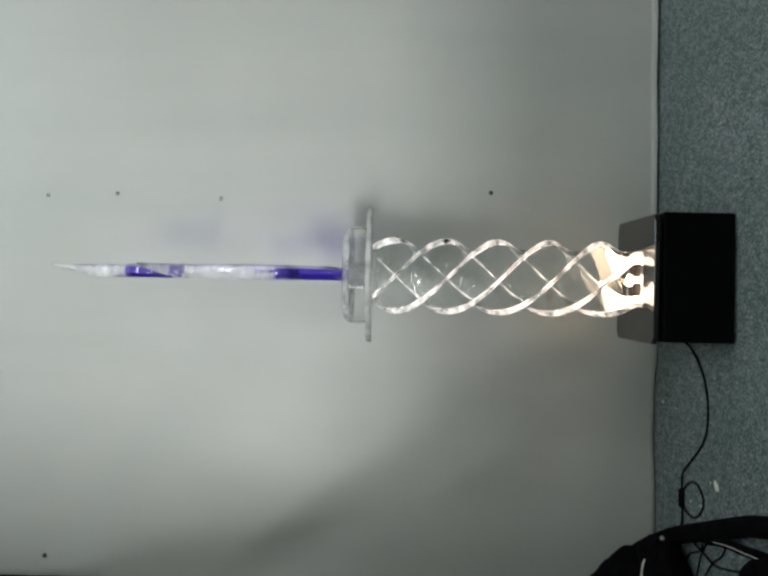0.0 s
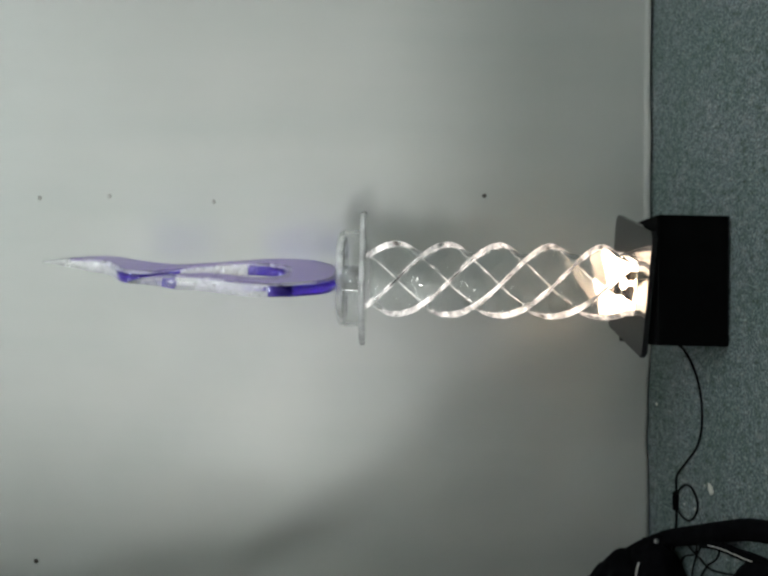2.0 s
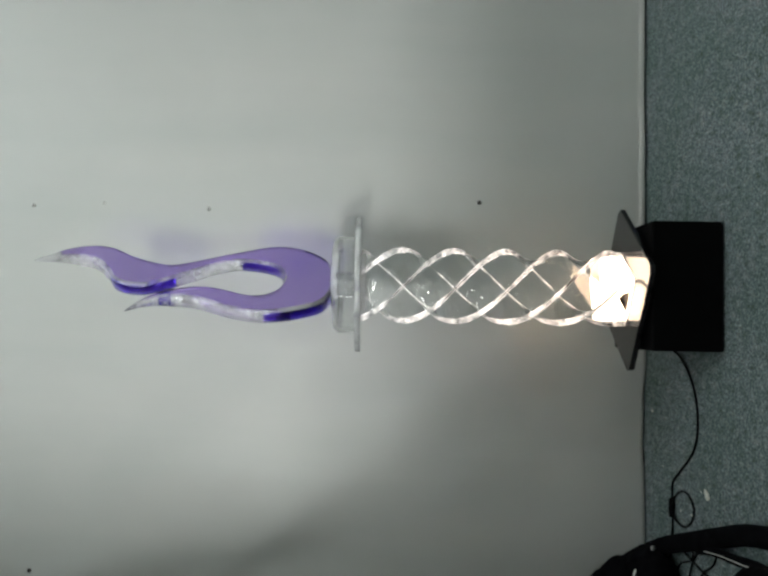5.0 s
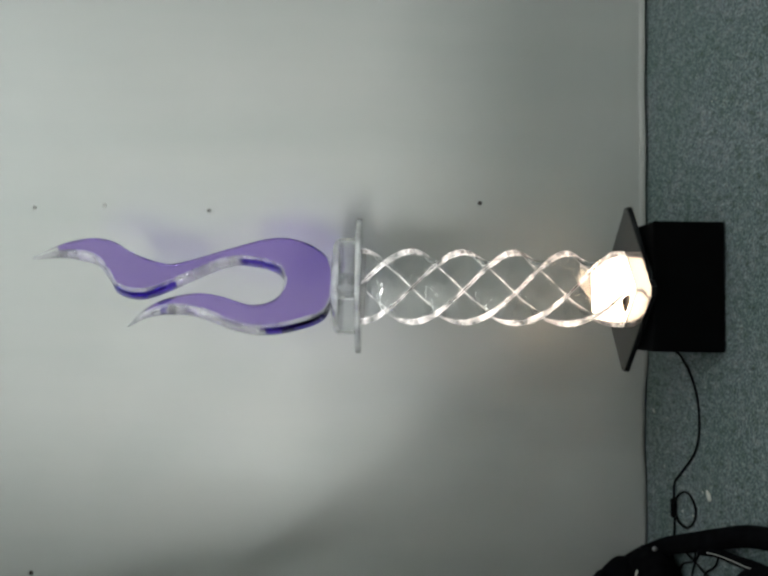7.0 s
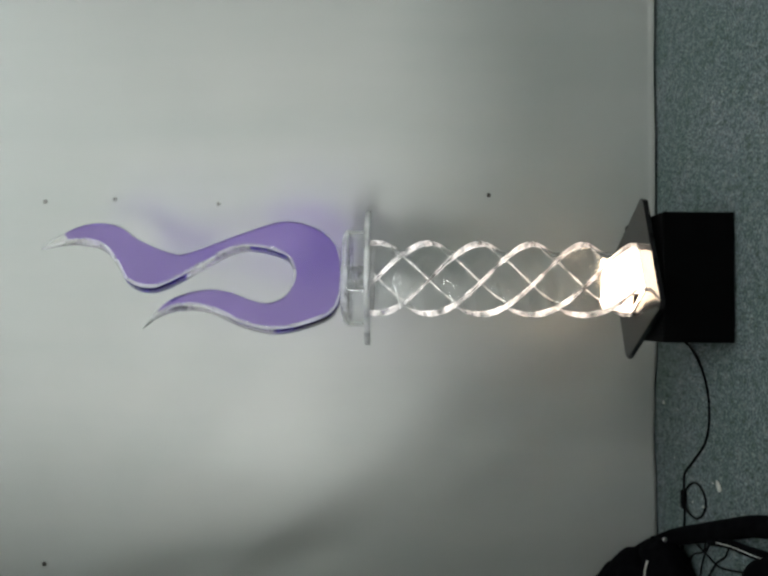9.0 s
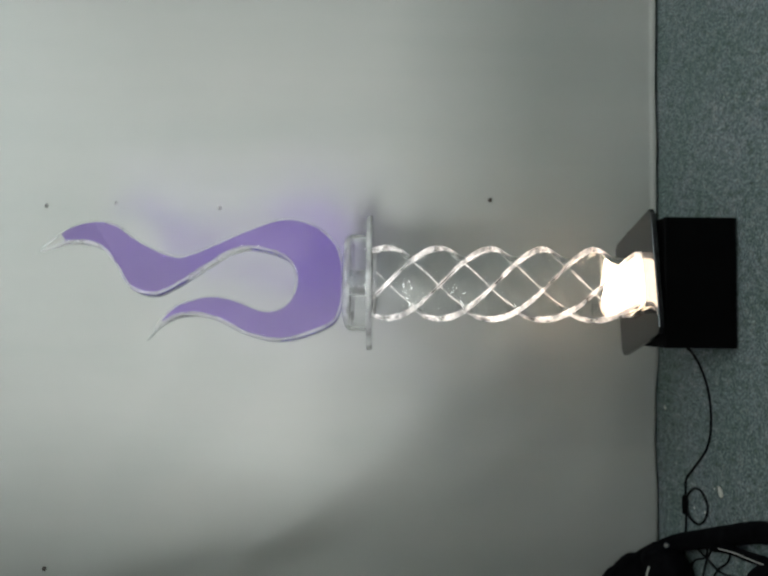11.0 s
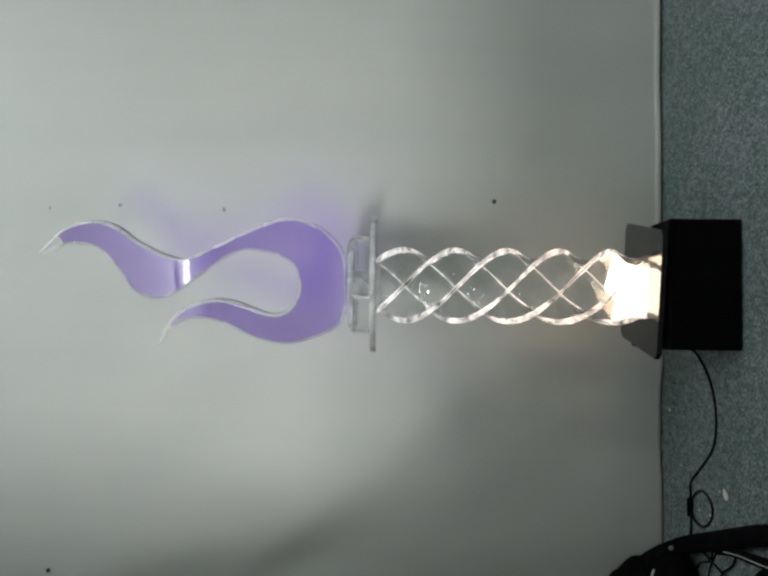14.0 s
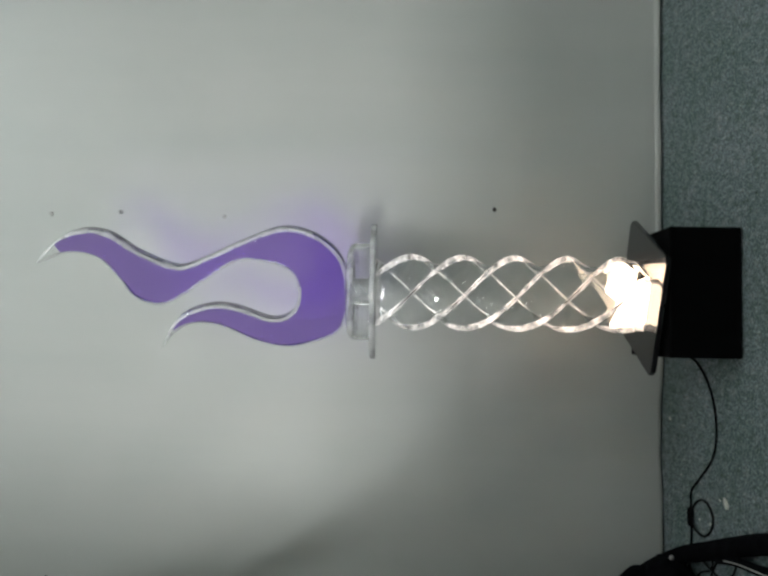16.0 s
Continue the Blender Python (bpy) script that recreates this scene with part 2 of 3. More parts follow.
def build_room():
    bm = bmesh.new()
    box(bm, -ROOM_X, ROOM_E, ROOM_BACK, ROOM_FRONT, -0.06, 0.0)
    structure(part("floor", bm, CARPET), "short-pile grey-green office carpet floor", "floor")
    bm = bmesh.new()
    box(bm, -ROOM_X, ROOM_E, ROOM_BACK, ROOM_FRONT, ROOM_H, ROOM_H + 0.1)
    structure(part("ceiling", bm, CEILING), "plain white painted ceiling", "ceiling")
    for name, b in (("wall_north", (-ROOM_X, ROOM_E, ROOM_FRONT, ROOM_FRONT + 0.1)),
                    ("wall_west", (-ROOM_X - 0.1, -ROOM_X, ROOM_BACK - 0.1, ROOM_FRONT + 0.1)),
                    ("wall_east", (ROOM_E, ROOM_E + 0.1, ROOM_BACK - 0.1, ROOM_FRONT + 0.1))):
        structure(part(name, box(bmesh.new(), *b, -0.06, ROOM_H + 0.1), WALL), "plain off-white painted wall", "wall")
    # the wall behind the camera, with an opening added for the key lamp
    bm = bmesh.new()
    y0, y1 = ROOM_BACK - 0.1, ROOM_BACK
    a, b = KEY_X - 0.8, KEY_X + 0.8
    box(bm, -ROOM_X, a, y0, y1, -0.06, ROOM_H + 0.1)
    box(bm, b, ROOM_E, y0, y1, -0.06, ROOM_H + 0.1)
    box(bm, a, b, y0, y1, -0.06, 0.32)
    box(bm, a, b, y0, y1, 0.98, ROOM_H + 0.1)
    structure(part("wall_south", bm, WALL), "plain off-white painted wall with an opening added for the key lamp", "wall")
    # four unseen walls added to keep light off the backdrop's left and foot
    structure(part("blocker_side", box(bmesh.new(), BLOCK_X - 0.1, BLOCK_X, BLOCK_Y, ROOM_FRONT, 0, ROOM_H), BLOCKER_BROWN), "unseen brown wall added to shade the backdrop's left side", "wall")
    structure(part("blocker_low", box(bmesh.new(), -ROOM_X, 0.35, -2.3, -2.2, 0, 0.48), WALL), "unseen low wall added to keep key light off the backdrop's foot", "wall")
    bm = bmesh.new()
    side = [(BLOCK_X, 0.0), (-0.44, 0.0), (-0.46, 0.33), (-0.57, 0.50), (BLOCK_X, 1.40)]
    near, far = [[bm.verts.new((x, y, z)) for x, z in side] for y in (-0.56, -0.50)]
    bm.faces.new(near), bm.faces.new(far[::-1])
    for k in range(5):
        bm.faces.new((near[k], near[(k + 1) % 5], far[(k + 1) % 5], far[k]))
    structure(part("blocker_screen", bm, BLOCKER_BROWN), "unseen brown screen with a sloping top, added to shade the lower left", "wall")
    structure(part("blocker_half", box(bmesh.new(), -ROOM_X, -0.86, -2.42, -2.304, 0, 0.58), WALL), "unseen half-height wall added to block key light at the left", "wall")


BLOCK_X, BLOCK_Y = -0.74, -1.05


def build_strip_light():
    s = thing("strip_light", "upright white strip light beside the unseen side wall", "light", place=(-1.005, -1.60, 0))
    s.rotation_euler.z = radians(-32)
    box_part("housing", CEILING, s, -0.05, 0.05, -0.03, 0.0, 0.0, 2.1, 0.004)
    box_part("diffuser", STRIP, s, -0.040, 0.040, 0.0005, 0.012, 0.52, 2.05, 0.003)


def build_tubes():
    for y, row in ((-3.5, (-3.34, -2.12, 0.3)), (-5.95, (-4.35, -2.9, -1.45, 0.0, 1.45))):
        for x in row:
            t = thing("ceiling_light", "white fluorescent batten light under the ceiling", "ceiling light", "ceiling tube lights", (x, y, ROOM_H))
            box_part("housing", CEILING, t, -0.6, 0.6, -0.04, 0.04, -0.05, 0.0, 0.006)
            bm = bmesh.new()
            tube(bm, [(-0.585, 0, -0.10), (0.585, 0, -0.10)], 0.02, 12)
            part("tube", bm, TUBE, t)


def build_overhead_fill():
    # unseen overhead lamp added to brighten the floor and the backdrop's top
    p = thing("overhead_fill", "unseen bright panel under the ceiling, added as overhead fill light", "ceiling light", place=(0.55, -0.85, ROOM_H))
    box_part("frame", CEILING, p, -0.64, 0.64, -0.19, 0.19, -0.03, 0.0, 0.004)
    box_part("diffuser", FILL, p, -0.60, 0.60, -0.15, 0.15, -0.036, -0.0305)


def sheet_offset(x, z):
    """How far the hung sheet bellies out of its plane."""
    d = 0.0
    left = max(0.0, -0.40 - x)
    d -= 0.05 * left ** 1.6
    ease = min(1.0, max(0.0, (0.20 - x) / 0.40))
    for a, b, c, w, h in ((0.85, 1.0, 0.42, 0.045, 0.010), (0.95, 1.0, 0.60, 0.05, -0.009), (1.5, 1.0, -0.10, 0.05, 0.009), (1.25, 1.0, 0.16, 0.035, -0.006),
                          (0.35, 1.0, 0.06, 0.04, 0.007), (2.4, 1.0, -0.62, 0.07, 0.010), (0.6, 1.0, 0.86, 0.04, 0.006)):
        s = (a * x + b * z - c) / math.hypot(a, b) + 0.03 * noise.noise(Vector((x * 4, z * 4, c)))
        d += 0.32 * h * math.exp(-(s / w) ** 2) * ease
    for cx, w, h in ((0.30, 0.05, -0.003), (0.42, 0.07, 0.003), (-0.12, 0.05, -0.008), (-0.20, 0.04, 0.006), (-0.30, 0.05, 0.009)):
        d += h * math.exp(-((x - cx - 0.06 * z) / w) ** 2) * math.exp(-z / 0.4)
    d += 0.004 * noise.noise(Vector((x * 2.5, z * 1.6, 3.0)))
    if z < 0.010:
        d -= 0.005 * ((0.010 - z) / 0.010) ** 2 * min(1.0, max(0.0, (x + 0.2) / 0.4))
    return d


def build_sheet():
    bm = bmesh.new()
    xs = np.unique(np.concatenate([np.linspace(-0.735, 0.8, 140), np.linspace(0.8, 2.28, 14)]))
    zs = np.unique(np.concatenate([np.linspace(0.0, 0.06, 9), np.linspace(0.06, 1.45, 110), np.linspace(1.45, 2.5, 12)]))
    rows = []
    for z in zs:
        row = []
        for x in xs:
            lift = 0.003 + 0.003 * min(1.0, max(0.0, (x + 0.1) / 0.5)) if z < 0.06 else 0.0
            row.append(bm.verts.new((x, SHEET_Y + sheet_offset(max(x, -0.95), z), z + lift * (1 - z / 0.06 if z < 0.06 else 0))))
        rows.append(row)
    for a, b in zip(rows, rows[1:]):
        for i in range(len(xs) - 1):
            bm.faces.new((a[i], a[i + 1], b[i + 1], b[i])).smooth = True
    ob = structure(part("backdrop", bm, SHEET), "smooth satin grey backdrop sheet with soft wrinkles", "backdrop")
    mod = ob.modifiers.new("thickness", "SOLIDIFY")
    mod.thickness, mod.offset = 0.003, 0


# ---------------------------------------------------------------- the sculpture
def build_base():
    b = thing("lamp_base", "square satin black box base standing on the carpet", "lamp base")
    box_part("body", BLACK, b, -0.1, 0.1, -0.1, 0.1, 0.003, 0.1125, 0.0025)
    for x in (-0.08, 0.08):
        for y in (-0.08, 0.08):
            bm = bmesh.new()
            lathe(bm, [(0.009, 0.0), (0.010, 0.001), (0.010, 0.0035)], 20)
            part("foot", bm, RUBBER, b).location = (x, y, 0)
    bm = bmesh.new()
    lathe(bm, [(0.078, 0.1128), (0.082, 0.1138), (0.082, 0.1165), (0.079, 0.1178)], 72)
    part("bearing_ring", bm, GLOSS_BLACK, b, "glossy black round turntable ring")
    return b


def flame_outline():
    """The flame's outline, drawn in millimetres from the axis and its foot, then smoothed."""
    tall = [(45, 510), (84, 474), (101, 430), (95, 386), (66, 343), (43, 290), (45, 258), (84, 172), (108, 106), (99, 54), (70, 16), (36, 1)]
    low = [(-4, -1), (-44, 2), (-75, 22), (-99, 92), (-91, 151), (-63, 216), (-60, 262), (-77, 294), (-103, 316)]
    gap = [(-62, 296), (-38, 266), (-26, 222), (-31, 182), (-50, 126), (-36, 92), (-1, 80), (36, 94), (54, 146), (46, 192), (-15, 284), (-26, 322), (-12, 357), (20, 379), (55, 412), (62, 460)]
    return [np.array(q) * (0.001, 0.000986) for q in spline(tall + low + gap, 7, True)]


def inset_outline(pts, most):
    """The outline drawn inwards by most, less where the shape is thin."""
    p = np.array(pts)
    n = len(p)
    ahead = np.roll(p, -1, 0) - np.roll(p, 1, 0)
    ahead /= np.linalg.norm(ahead, axis=1)[:, None]
    area = np.sum(p[:, 0] * np.roll(p[:, 1], -1) - np.roll(p[:, 0], -1) * p[:, 1])
    inward = np.stack([-ahead[:, 1], ahead[:, 0]], 1) * (1 if area > 0 else -1)
    wide = np.full(n, 0.1)
    for i in range(n):
        a, b = p, np.roll(p, -1, 0)
        e, w = b - a, a - p[i]
        cross = inward[i, 0] * e[:, 1] - inward[i, 1] * e[:, 0]
        cross = np.where(abs(cross) < 1e-12, 1e-12, cross)
        along = (w[:, 0] * e[:, 1] - w[:, 1] * e[:, 0]) / cross
        on = (w[:, 0] * inward[i, 1] - w[:, 1] * inward[i, 0]) / cross
        ok = (along > 1e-4) & (on >= 0) & (on <= 1)
        if ok.any():
            wide[i] = along[ok].min()
    depth = np.minimum(most, 0.46 * wide)
    for _ in range(3):
        depth = np.minimum(depth, (np.roll(depth, 1) + depth + np.roll(depth, -1)) / 3)
    return p + inward * depth[:, None]


def edge_tinted(x, z):
    """Whether a violet strip, put in for the film's inner reflection, lies at this place of the outline."""
    foot = z < 0.06 or (x < -0.056 and z < 0.10)
    bend = x < 0.03 and 0.255 < z < 0.365
    inside = 0.02 < x < 0.06 and 0.085 < z < 0.16
    return foot and not inside or bend and x > -0.05 or inside


def build_flame(root, foot):
    outer = flame_outline()
    inner = inset_outline(outer, 0.0050)
    sheet = inset_outline(outer, 0.0040)
    edge_line = inset_outline(outer, 0.0012)
    half, cham = 0.011, 0.0045
    tips = [max(outer, key=lambda q: q[1]), min((q for q in outer if q[1] > 0.25), key=lambda q: q[0])]
    thin = [min(1.0, 0.10 + min(np.linalg.norm(q - t) for t in tips) / 0.085) for q in outer]
    bm = bmesh.new()
    rings = [[bm.verts.new((q[0], -half + 2 * half * k, foot + q[1])) for q, k in zip(outer, thin)],
             [bm.verts.new((q[0], -half + cham * k, foot + q[1])) for q, k in zip(outer, thin)],
             [bm.verts.new((q[0], -half, foot + q[1])) for q in inner]]
    n = len(outer)
    on = [edge_tinted(x, z) for x, z in edge_line]
    for side, (a, b) in enumerate(zip(rings, rings[1:])):
        for i in range(n):
            f = bm.faces.new((a[i], a[(i + 1) % n], b[(i + 1) % n], b[i]))
            f.smooth, f.material_index = True, int(side == 1 or not on[i])
    for ring, flat in ((rings[0], outer), (rings[2], inner)):
        for tri in tessellate_polygon([[Vector((q[0], q[1], 0)) for q in flat]]):
            bm.faces.new([ring[k] for k in tri])
    sharpen(bm, 25)
    flame = part("flame", bm, [CLEAR, EDGE_WHITE], root, "flame-shaped clear acrylic slab with bevelled rim")
    flame.visible_shadow = False    # the clear pane lets the light through, its film tints it
    bm = bmesh.new()
    kept = [(q, k) for q, k in zip(sheet, thin) if k > 0.55]
    dyed = [q for q, k in kept]
    ring = [bm.verts.new((x, -half + 0.0034, foot + z)) for (x, z), k in kept]
    for tri in tessellate_polygon([[Vector((q[0], q[1], 0)) for q in dyed]]):
        bm.faces.new([ring[k] for k in tri])
    part("film", bm, PURPLE, flame, "purple film laminated into the face")
    # violet strips on the broad bends imitate the film's reflection in the edge, in separate pieces
    first = next(i for i in range(n) if not on[i])
    run = []
    for i in list(range(first, n)) + list(range(first + 1)):
        if on[i]:
            run.append(i)
            continue
        if len(run) > 1:
            bm = bmesh.new()
            lo = [bm.verts.new((edge_line[k][0], half - 0.0012, foot + edge_line[k][1])) for k in run]
            hi = [bm.verts.new((edge_line[k][0], -half + cham, foot + edge_line[k][1])) for k in run]
            for k in range(len(run) - 1):
                bm.faces.new((lo[k], lo[k + 1], hi[k + 1], hi[k])).smooth = True
            part("edge_tint", bm, EDGE_VIOLET, flame, "deep violet strip put in for the film's reflection in the edge")
        run = []


def square_ring(side, cut, seg):
    """A square with rounded corners, as (x, y) pairs."""
    h, out = side / 2 - cut, []
    for sx, sy, a0 in ((1, -1, -90), (1, 1, 0), (-1, 1, 90), (-1, -1, 180)):
        for k in range(seg + 1):
            a = radians(a0 + 90 * k / seg)
            out.append((sx * h + cut * math.cos(a), sy * h + cut * math.sin(a)))
    return out


def build_column(root, z0, z1):
    """A twisted square tube, open at both ends, with glow painted into its inner corners and a frosted upper end."""
    layers, shells = 160, []
    bm = bmesh.new()
    for inside, corner in enumerate((square_ring(0.0890, 0.0012, 3), square_ring(0.0730, 0.0015, 3))):
        rings = []
        for i in range(layers + 1):
            z = z0 + (z1 - z0) * i / layers
            turn = column_turn(z)
            c, s = math.cos(turn), math.sin(turn)
            rings.append([bm.verts.new((c * x - s * y, s * x + c * y, z)) for x, y in corner])
        n = len(corner)
        for i, (p, q) in enumerate(zip(rings, rings[1:])):
            for k in range(n):
                f = bm.faces.new((p[k], p[(k + 1) % n], q[(k + 1) % n], q[k]))
                f.smooth = True
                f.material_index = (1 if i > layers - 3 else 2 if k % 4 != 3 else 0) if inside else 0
        shells.append(rings)
    for row in (0, layers):
        a, b = shells[0][row], shells[1][row]
        for k in range(len(a)):
            f = bm.faces.new((a[k], a[(k + 1) % len(a)], b[(k + 1) % len(a)], b[k]))
            f.material_index = 1
    sharpen(bm, 50)
    part("column", bm, [CLEAR, FROST, PAINTED_SEAM], root, "twisted square clear acrylic column, lit at its foot, seam glow painted in")
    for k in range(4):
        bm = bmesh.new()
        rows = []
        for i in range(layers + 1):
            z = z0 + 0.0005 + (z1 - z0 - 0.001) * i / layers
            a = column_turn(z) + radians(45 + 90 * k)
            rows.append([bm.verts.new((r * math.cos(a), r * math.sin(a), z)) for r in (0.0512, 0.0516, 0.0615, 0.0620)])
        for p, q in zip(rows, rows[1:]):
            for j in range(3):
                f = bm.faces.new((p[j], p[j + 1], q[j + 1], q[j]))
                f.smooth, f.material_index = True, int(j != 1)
        part("joint", bm, [PAINTED_JOINT, PAINTED_SEAM], root, "glued corner joint with its lamp glow painted in")


TWIST = 1060.0      # degrees a metre


def column_turn(z):
    """The column's twist at a height over the plate, in radians; its foot stands square."""
    return -radians(TWIST) * max(0.0, z - 0.0204)


def build_sculpture():
    root = thing("flame_sculpture", "clear acrylic torch sculpture with purple flame, turning on a black base", "sculpture", place=(-0.001, 0, 0.118))
    # square plate with a round hole for the lamp
    bm = bmesh.new()
    hole, n = 0.034, 64
    rings = []
    for z, grow in ((0.0, -0.001), (0.001, 0.0), (0.008, 0.0), (0.009, -0.001)):
        ring = []
        for i in range(n):
            a = 2 * math.pi * (i + 0.5) / n
            k = (0.1 + grow) / max(abs(math.cos(a)), abs(math.sin(a)))
            ring.append(bm.verts.new((k * math.cos(a), k * math.sin(a), z)))
        rings.append(ring)
    for z in (0.009, 0.0):
        rings.append([bm.verts.new((hole * math.cos(a), hole * math.sin(a), z)) for a in (2 * math.pi * (i + 0.5) / n for i in range(n))])
    for a, b in zip(rings, rings[1:] + rings[:1]):
        for i in range(n):
            bm.faces.new((a[i], a[(i + 1) % n], b[(i + 1) % n], b[i]))
    part("plate", bm, GLOSS_BLACK, root, "square glossy black acrylic turntable plate")
    bm = bmesh.new()
    lathe(bm, [(0.002, 0.0002), (0.033, 0.0002), (0.033, 0.0012), (0.002, 0.0012)], 48)
    part("lamp_well", bm, DARK_STEEL, root)
    # two panes added inside opposite walls, glowing for the bulb-lit foot, following the twist
    for side in (-1, 1):
        bm = bmesh.new()
        rows = []
        for i in range(13):
            z = 0.0098 + 0.044 * i / 12
            turn = column_turn(z)
            c, s = math.cos(turn), math.sin(turn)
            rows.append([bm.verts.new((c * x - s * y, s * x + c * y, z)) for x, y in ((-0.0345, side * 0.0356), (0.0345, side * 0.0356), (0.0345, side * 0.0270), (-0.0345, side * 0.0270))])
        for p, q in zip(rows, rows[1:]):
            for k in range(4):
                bm.faces.new((p[k], p[(k + 1) % 4], q[(k + 1) % 4], q[k]))
        bm.faces.new(rows[0])
        bm.faces.new(rows[-1][::-1])
        part("glow_pane", bm, PANE, root, "warm white pane added to glow for the bulb-lit foot")
    bm = bmesh.new()
    lathe(bm, [(0.002, 0.0010), (0.004, 0.0020), (0.004, 0.0120), (0.0085, 0.0150), (0.0100, 0.0180), (0.0085, 0.0215), (0.003, 0.0240), (0.0005, 0.0245)], 24)
    part("bulb", bm, BULB, root, "small glowing halogen bulb")
    build_column(root, 0.0094, 0.4406)
    bm = bmesh.new()
    lathe(bm, [(0.1090, 0.4410), (0.1105, 0.4422), (0.1105, 0.4488), (0.1090, 0.4500)], 96)
    for f in bm.faces:
        f.material_index = int(len(f.verts) == 4)
    sharpen(bm)
    part("flange", bm, [CLEAR, RIM_WHITE], root, "thin round clear acrylic disc")
    bm = bmesh.new()
    lathe(bm, [(0.0745, 0.4504), (0.0795, 0.4504), (0.0795, 0.4770), (0.0775, 0.4826), (0.0720, 0.4870), (0.066, 0.4884), (0.004, 0.4884)], 96, False)
    lathe(bm, [(0.0745, 0.4504), (0.0745, 0.4760), (0.0725, 0.4800), (0.066, 0.4830), (0.004, 0.4830), (0.004, 0.4884)], 96, False)
    bmesh.ops.remove_doubles(bm, verts=bm.verts, dist=1e-5)
    for f in bm.faces:
        c = f.calc_center_median()
        f.material_index = int(c.xy.length > 0.068 and c.z > 0.4765)
    sharpen(bm, 40)
    part("cap", bm, [CLEAR, EDGE_WHITE], root, "round clear acrylic cap with a rounded rim")
    bm = bmesh.new()
    lathe(bm, [(0.0195, 0.4504), (0.0215, 0.4504), (0.0215, 0.4826), (0.0195, 0.4826), (0.0195, 0.4504)], 64, False)
    bmesh.ops.remove_doubles(bm, verts=bm.verts, dist=1e-5)
    sharpen(bm, 40)
    part("hub", bm, EDGE_WHITE, root, "clear acrylic hub inside the cap")
    build_flame(root, 0.4895)
    return root


# ---------------------------------------------------------------- things on the floor and wall
def build_cord():
    r = 0.0021
    path = spline([(-0.1, 0.085, 0.02), (-0.112, 0.078, 0.006), (-0.144, 0.040, r), (-0.184, 0.012, r), (-0.232, 0.006, r), (-0.271, 0.026, r), (-0.310, 0.079, r),
                   (-0.338, 0.118, r), (-0.369, 0.121, r), (-0.424, 0.120, r), (-0.50, 0.14, r)], 8)
    c = thing("power_cord", "thin black power cord looped on the carpet", "cable")
    part("cord", tube(bmesh.new(), path, r), RUBBER, c)
    loop = spline([(-0.384, 0.108, 0.006), (-0.362, 0.100, 0.006), (-0.346, 0.078, r), (-0.346, 0.045, r), (-0.364, 0.022, r), (-0.387, 0.032, r), (-0.403, 0.062, r), (-0.400, 0.092, 0.005)], 6, True)
    part("loop", tube(bmesh.new(), loop, r * 0.9, 8, True), RUBBER, c)
    knot = spline([(-0.366, 0.117, 0.004), (-0.374, 0.115, 0.0055), (-0.388, 0.115, 0.0055), (-0.398, 0.117, 0.004)], 5)
    part("cord_clip", tube(bmesh.new(), knot, [0.003] + [0.0055] * 14 + [0.003], 10), RUBBER, c, "black cord clip")


def build_screws():
    for x, z, dark in ((0.159, 1.216, 0), (0.165, 1.077, 0), (0.158, 0.870, 0), (0.179, 0.333, 1), (-0.553, 1.199, 1)):
        y = SHEET_Y + sheet_offset(x, z) - 0.0015
        s = thing("screw", "small screw head in the grey backdrop" if not dark else "small dark screw hole in the grey backdrop", "screw", "backdrop screws", (x, y, z))
        bm = bmesh.new()
        lathe(bm, [(0.0016, 0.0028), (0.0034, 0.0022), (0.0044, 0.0008), (0.0044, 0.0)], 20)
        bmesh.ops.rotate(bm, verts=bm.verts, matrix=Matrix.Rotation(radians(90), 3, "X"))
        part("head", bm, DARK_STEEL if dark else STEEL, s)
        part("slot", box(bmesh.new(), -0.003, 0.003, -0.0031, -0.0026, -0.0005, 0.0005), RUBBER, s)


def build_lint():
    rng = random.Random(4)
    for x, y, size in ((-0.223, 0.229, 0.0045), (-0.329, -0.034, 0.0105), (-0.38, 0.084, 0.003), (-0.319, 0.173, 0.002), (-0.33, -0.004, 0.0025), (-0.377, 0.036, 0.003), (0.3, -0.05, 0.002)):
        bm = bmesh.new()
        bmesh.ops.create_icosphere(bm, subdivisions=2, radius=size)
        for v in bm.verts:
            v.co *= 1 + 0.35 * noise.noise(v.co * 400 + Vector((x * 50, 0, 0)))
            v.co.x *= 0.24
            v.co.z *= 0.35
        bmesh.ops.rotate(bm, verts=bm.verts, matrix=Matrix.Rotation(radians(-49 + rng.uniform(-12, 12)), 3, "Z"))
        ob = part("lint", bm, LINT, smooth=True)
        ob.location = (x, y, size * 0.3)
        tagged(ob, "small scrap of white lint on the carpet", "lint", "lint scraps")


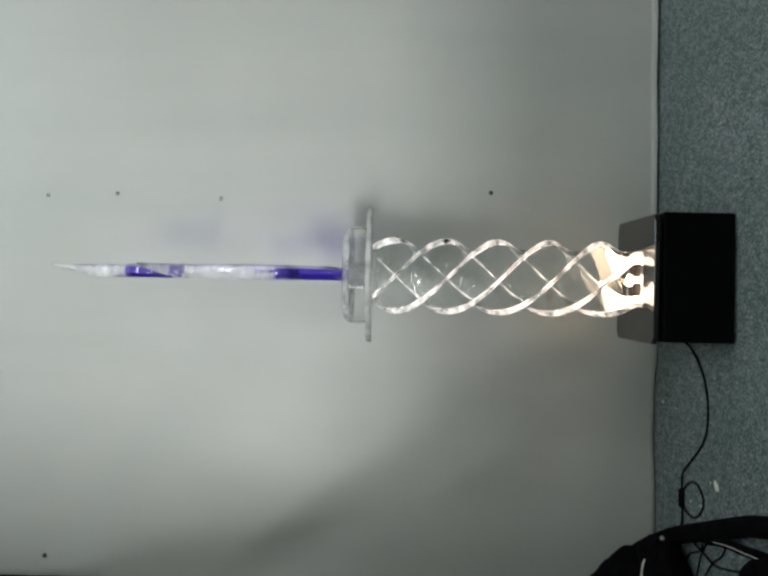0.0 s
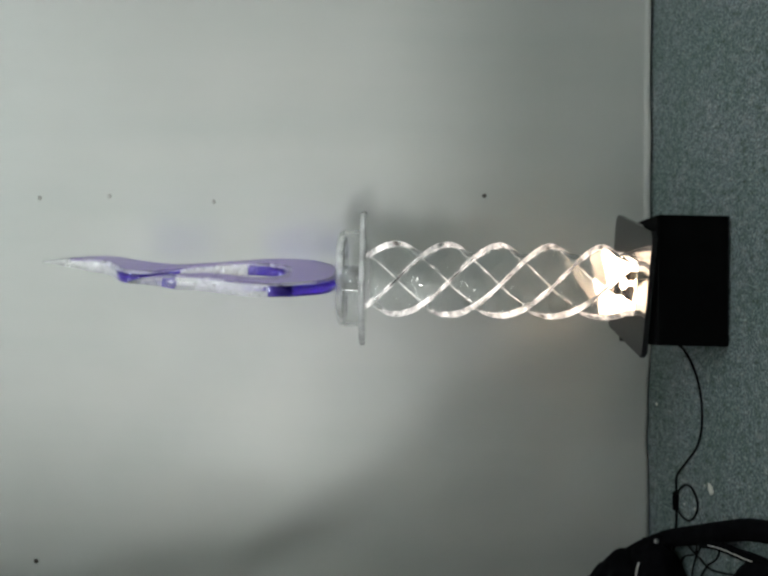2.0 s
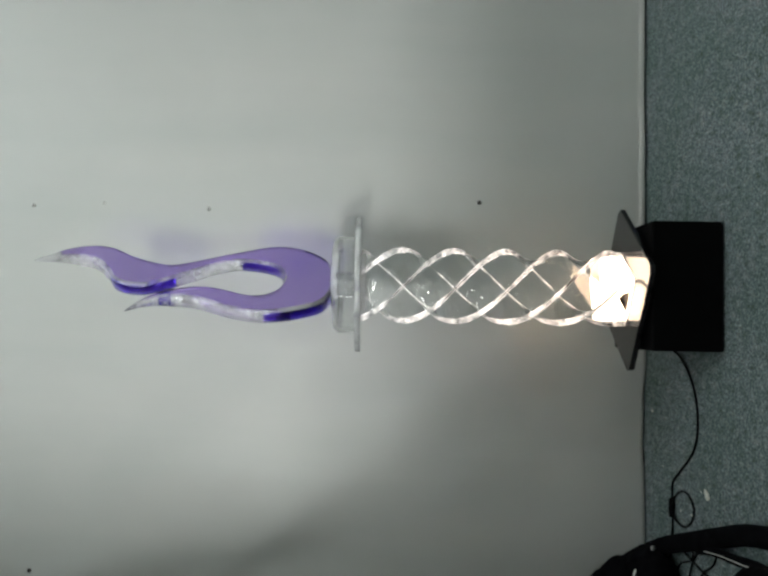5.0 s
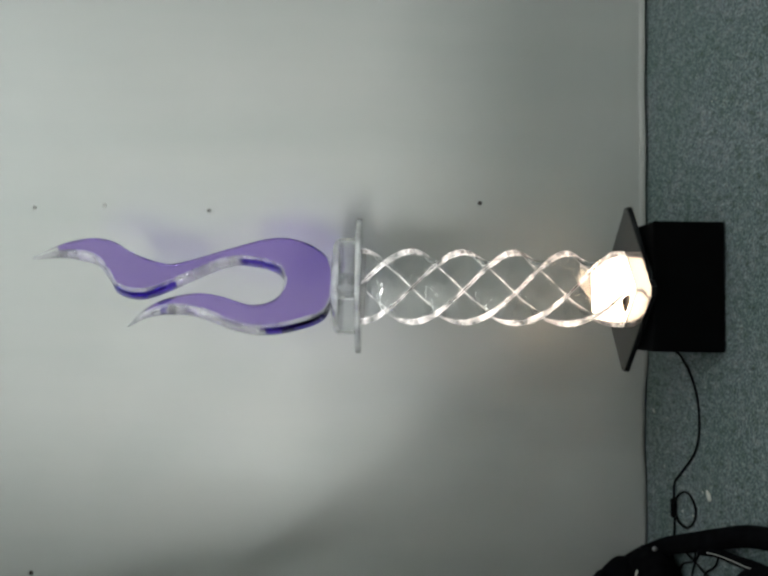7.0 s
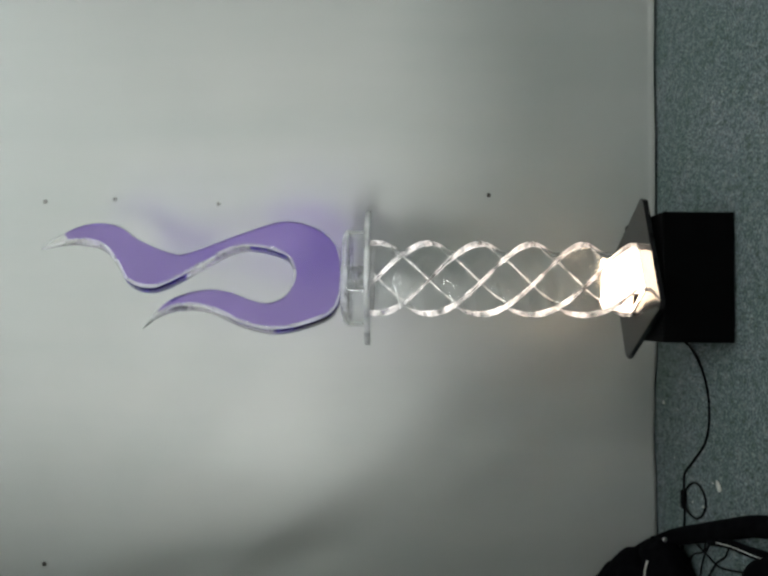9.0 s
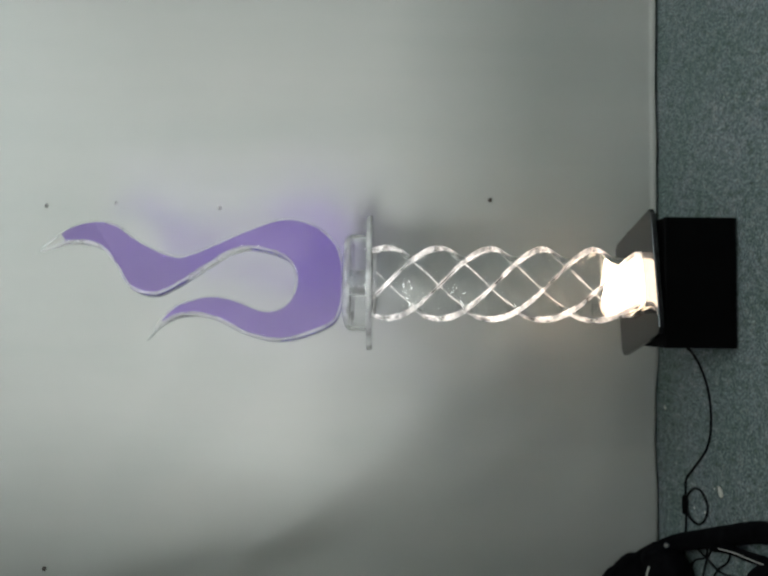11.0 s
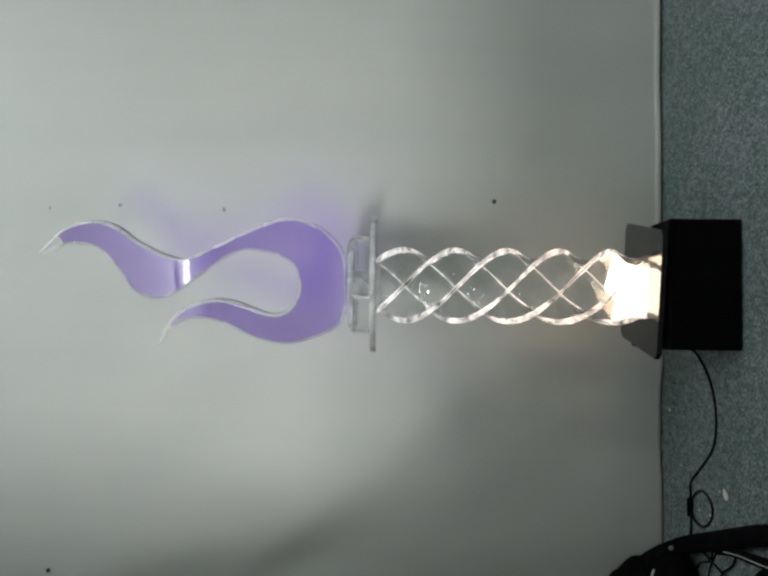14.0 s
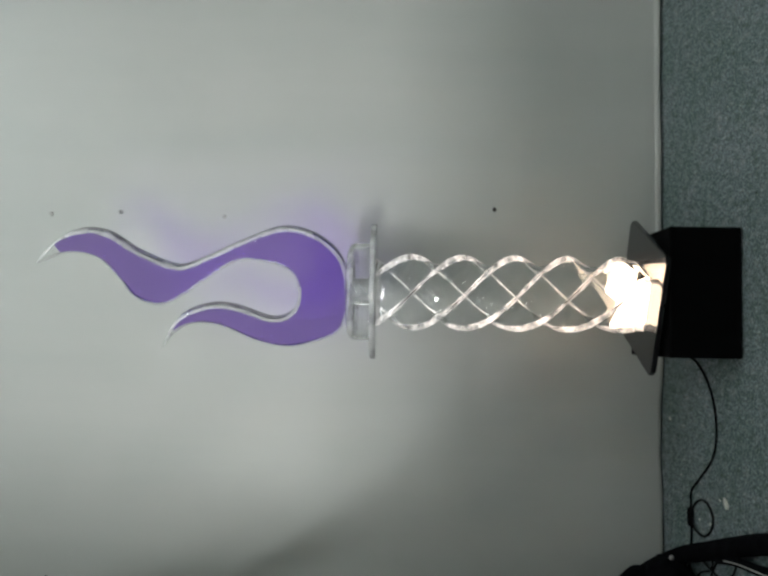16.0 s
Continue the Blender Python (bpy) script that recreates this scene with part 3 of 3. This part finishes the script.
def build_bag():
    b = thing("bag", "black nylon bag with looped straps slumped against the backdrop", "bag", place=(-0.60, 0.13, 0))
    bm = bmesh.new()
    bmesh.ops.create_icosphere(bm, subdivisions=5, radius=1)
    for v in bm.verts:
        c = v.co.copy()
        k = 1 + 0.10 * noise.noise(c * 2.2) + 0.05 * noise.noise(c * 5) + 0.02 * noise.noise(c * 12)
        v.co = Vector((-0.055 + c.x * 0.165 * k, 0.02 + c.y * 0.125 * k, max(0.001, 0.055 + c.z * 0.130 * k)))
    part("body", bm, FABRIC, b, smooth=True)
    bm = bmesh.new()
    bmesh.ops.create_icosphere(bm, subdivisions=4, radius=1)
    for v in bm.verts:
        c = v.co.copy()
        k = 1 + 0.12 * noise.noise(c * 2.5 + Vector((7, 0, 0))) + 0.04 * noise.noise(c * 8)
        v.co = Vector((0.085 + c.x * 0.062 * k, -0.005 + c.y * 0.085 * k, max(0.001, 0.035 + c.z * 0.045 * k)))
    part("pocket", bm, FABRIC, b, "slumped black side pocket", True)

    def flat_strap(name, pts, wide, label):
        bm = bmesh.new()
        path = spline(pts, 8)
        tube(bm, path, wide, 10)
        for v in bm.verts:
            near = min(path, key=lambda q: (q[0] - v.co.x) ** 2 + (q[1] - v.co.y) ** 2)
            v.co.z = max(0.001, near[2] + (v.co.z - near[2]) * 0.6 + 0.002 * noise.noise(v.co * 60))
        part(name, bm, FABRIC, b, label, True)

    flat_strap("strap", [(0.04, 0.10, 0.10), (0.103, 0.05, 0.065), (0.150, -0.02, 0.03), (0.190, -0.135, 0.018), (0.222, -0.235, 0.016), (0.250, -0.33, 0.014), (0.272, -0.45, 0.014)], 0.0155, "wide black strap")
    flat_strap("strap", [(0.06, -0.02, 0.07), (0.085, -0.10, 0.03), (0.100, -0.20, 0.018), (0.140, -0.28, 0.016), (0.190, -0.33, 0.016), (0.22, -0.45, 0.016)], 0.016, "wide black strap")
    flat_strap("strap", [(0.185, -0.16, 0.018), (0.198, -0.22, 0.016), (0.205, -0.29, 0.014), (0.215, -0.36, 0.014), (0.22, -0.44, 0.014)], 0.008, "narrow black strap")
    for pts in ([(0.09, -0.02, 0.006), (0.13, -0.05, 0.003), (0.15, -0.10, 0.003), (0.17, -0.11, 0.004)],
                [(0.10, -0.09, 0.006), (0.14, -0.10, 0.003), (0.175, -0.13, 0.003), (0.195, -0.15, 0.004)],
                [(0.11, -0.12, 0.005), (0.145, -0.15, 0.003), (0.17, -0.19, 0.003), (0.205, -0.21, 0.004)],
                [(0.16, -0.05, 0.005), (0.15, -0.12, 0.0045), (0.145, -0.17, 0.003), (0.165, -0.26, 0.004)]):
        part("lace", tube(bmesh.new(), spline(pts, 6), 0.0016), RUBBER, b, "thin black cord")
    # two pale lines modelled in for the highlights on the bag's edges
    seam = [(0.085 + 0.064 * math.cos(u), -0.035, 0.035 + 0.046 * math.sin(u)) for u in (radians(d) for d in range(62, 161, 7))]
    part("highlight", tube(bmesh.new(), seam, 0.0016), LINT, b, "light grey line put in for a highlight")
    part("highlight", tube(bmesh.new(), spline([(0.192, -0.20, 0.022), (0.200, -0.25, 0.020), (0.206, -0.31, 0.019), (0.212, -0.36, 0.019)], 6), 0.0007), LINT, b, "light grey line put in for a highlight")
    bm = bmesh.new()
    bmesh.ops.create_uvsphere(bm, u_segments=12, v_segments=8, radius=0.0042, matrix=Matrix.Translation((0.150, -0.028, 0.043)))
    part("stud", bm, STEEL, b, "small bright metal stud", True)


def build_tape():
    ob = part("tape", box(bmesh.new(), -0.72, -0.580, SHEET_Y - 0.045, SHEET_Y - 0.040, 1.09, 1.5, 0.001), FABRIC)
    tagged(ob, "black tape along the side of the grey backdrop", "tape")


build_room()
build_tubes()
build_overhead_fill()
build_strip_light()
build_sheet()
build_base()
SCULPTURE = build_sculpture()
build_cord()
build_screws()
build_lint()
build_bag()
build_tape()


def motions():
    turn = ((0.0, 88.5), (1.75, 77.0), (3.5, 65.3), (5.25, 53.7), (7.0, 41.6), (9.0, 27.3), (10.8, 13.9), (12.6, 0.3), (14.3, -12.3), (16.0, -24.5))
    walk(SCULPTURE, [(t, pose(-0.001, 0, 0.118, 0, 0, a)) for t, a in turn])


motions()
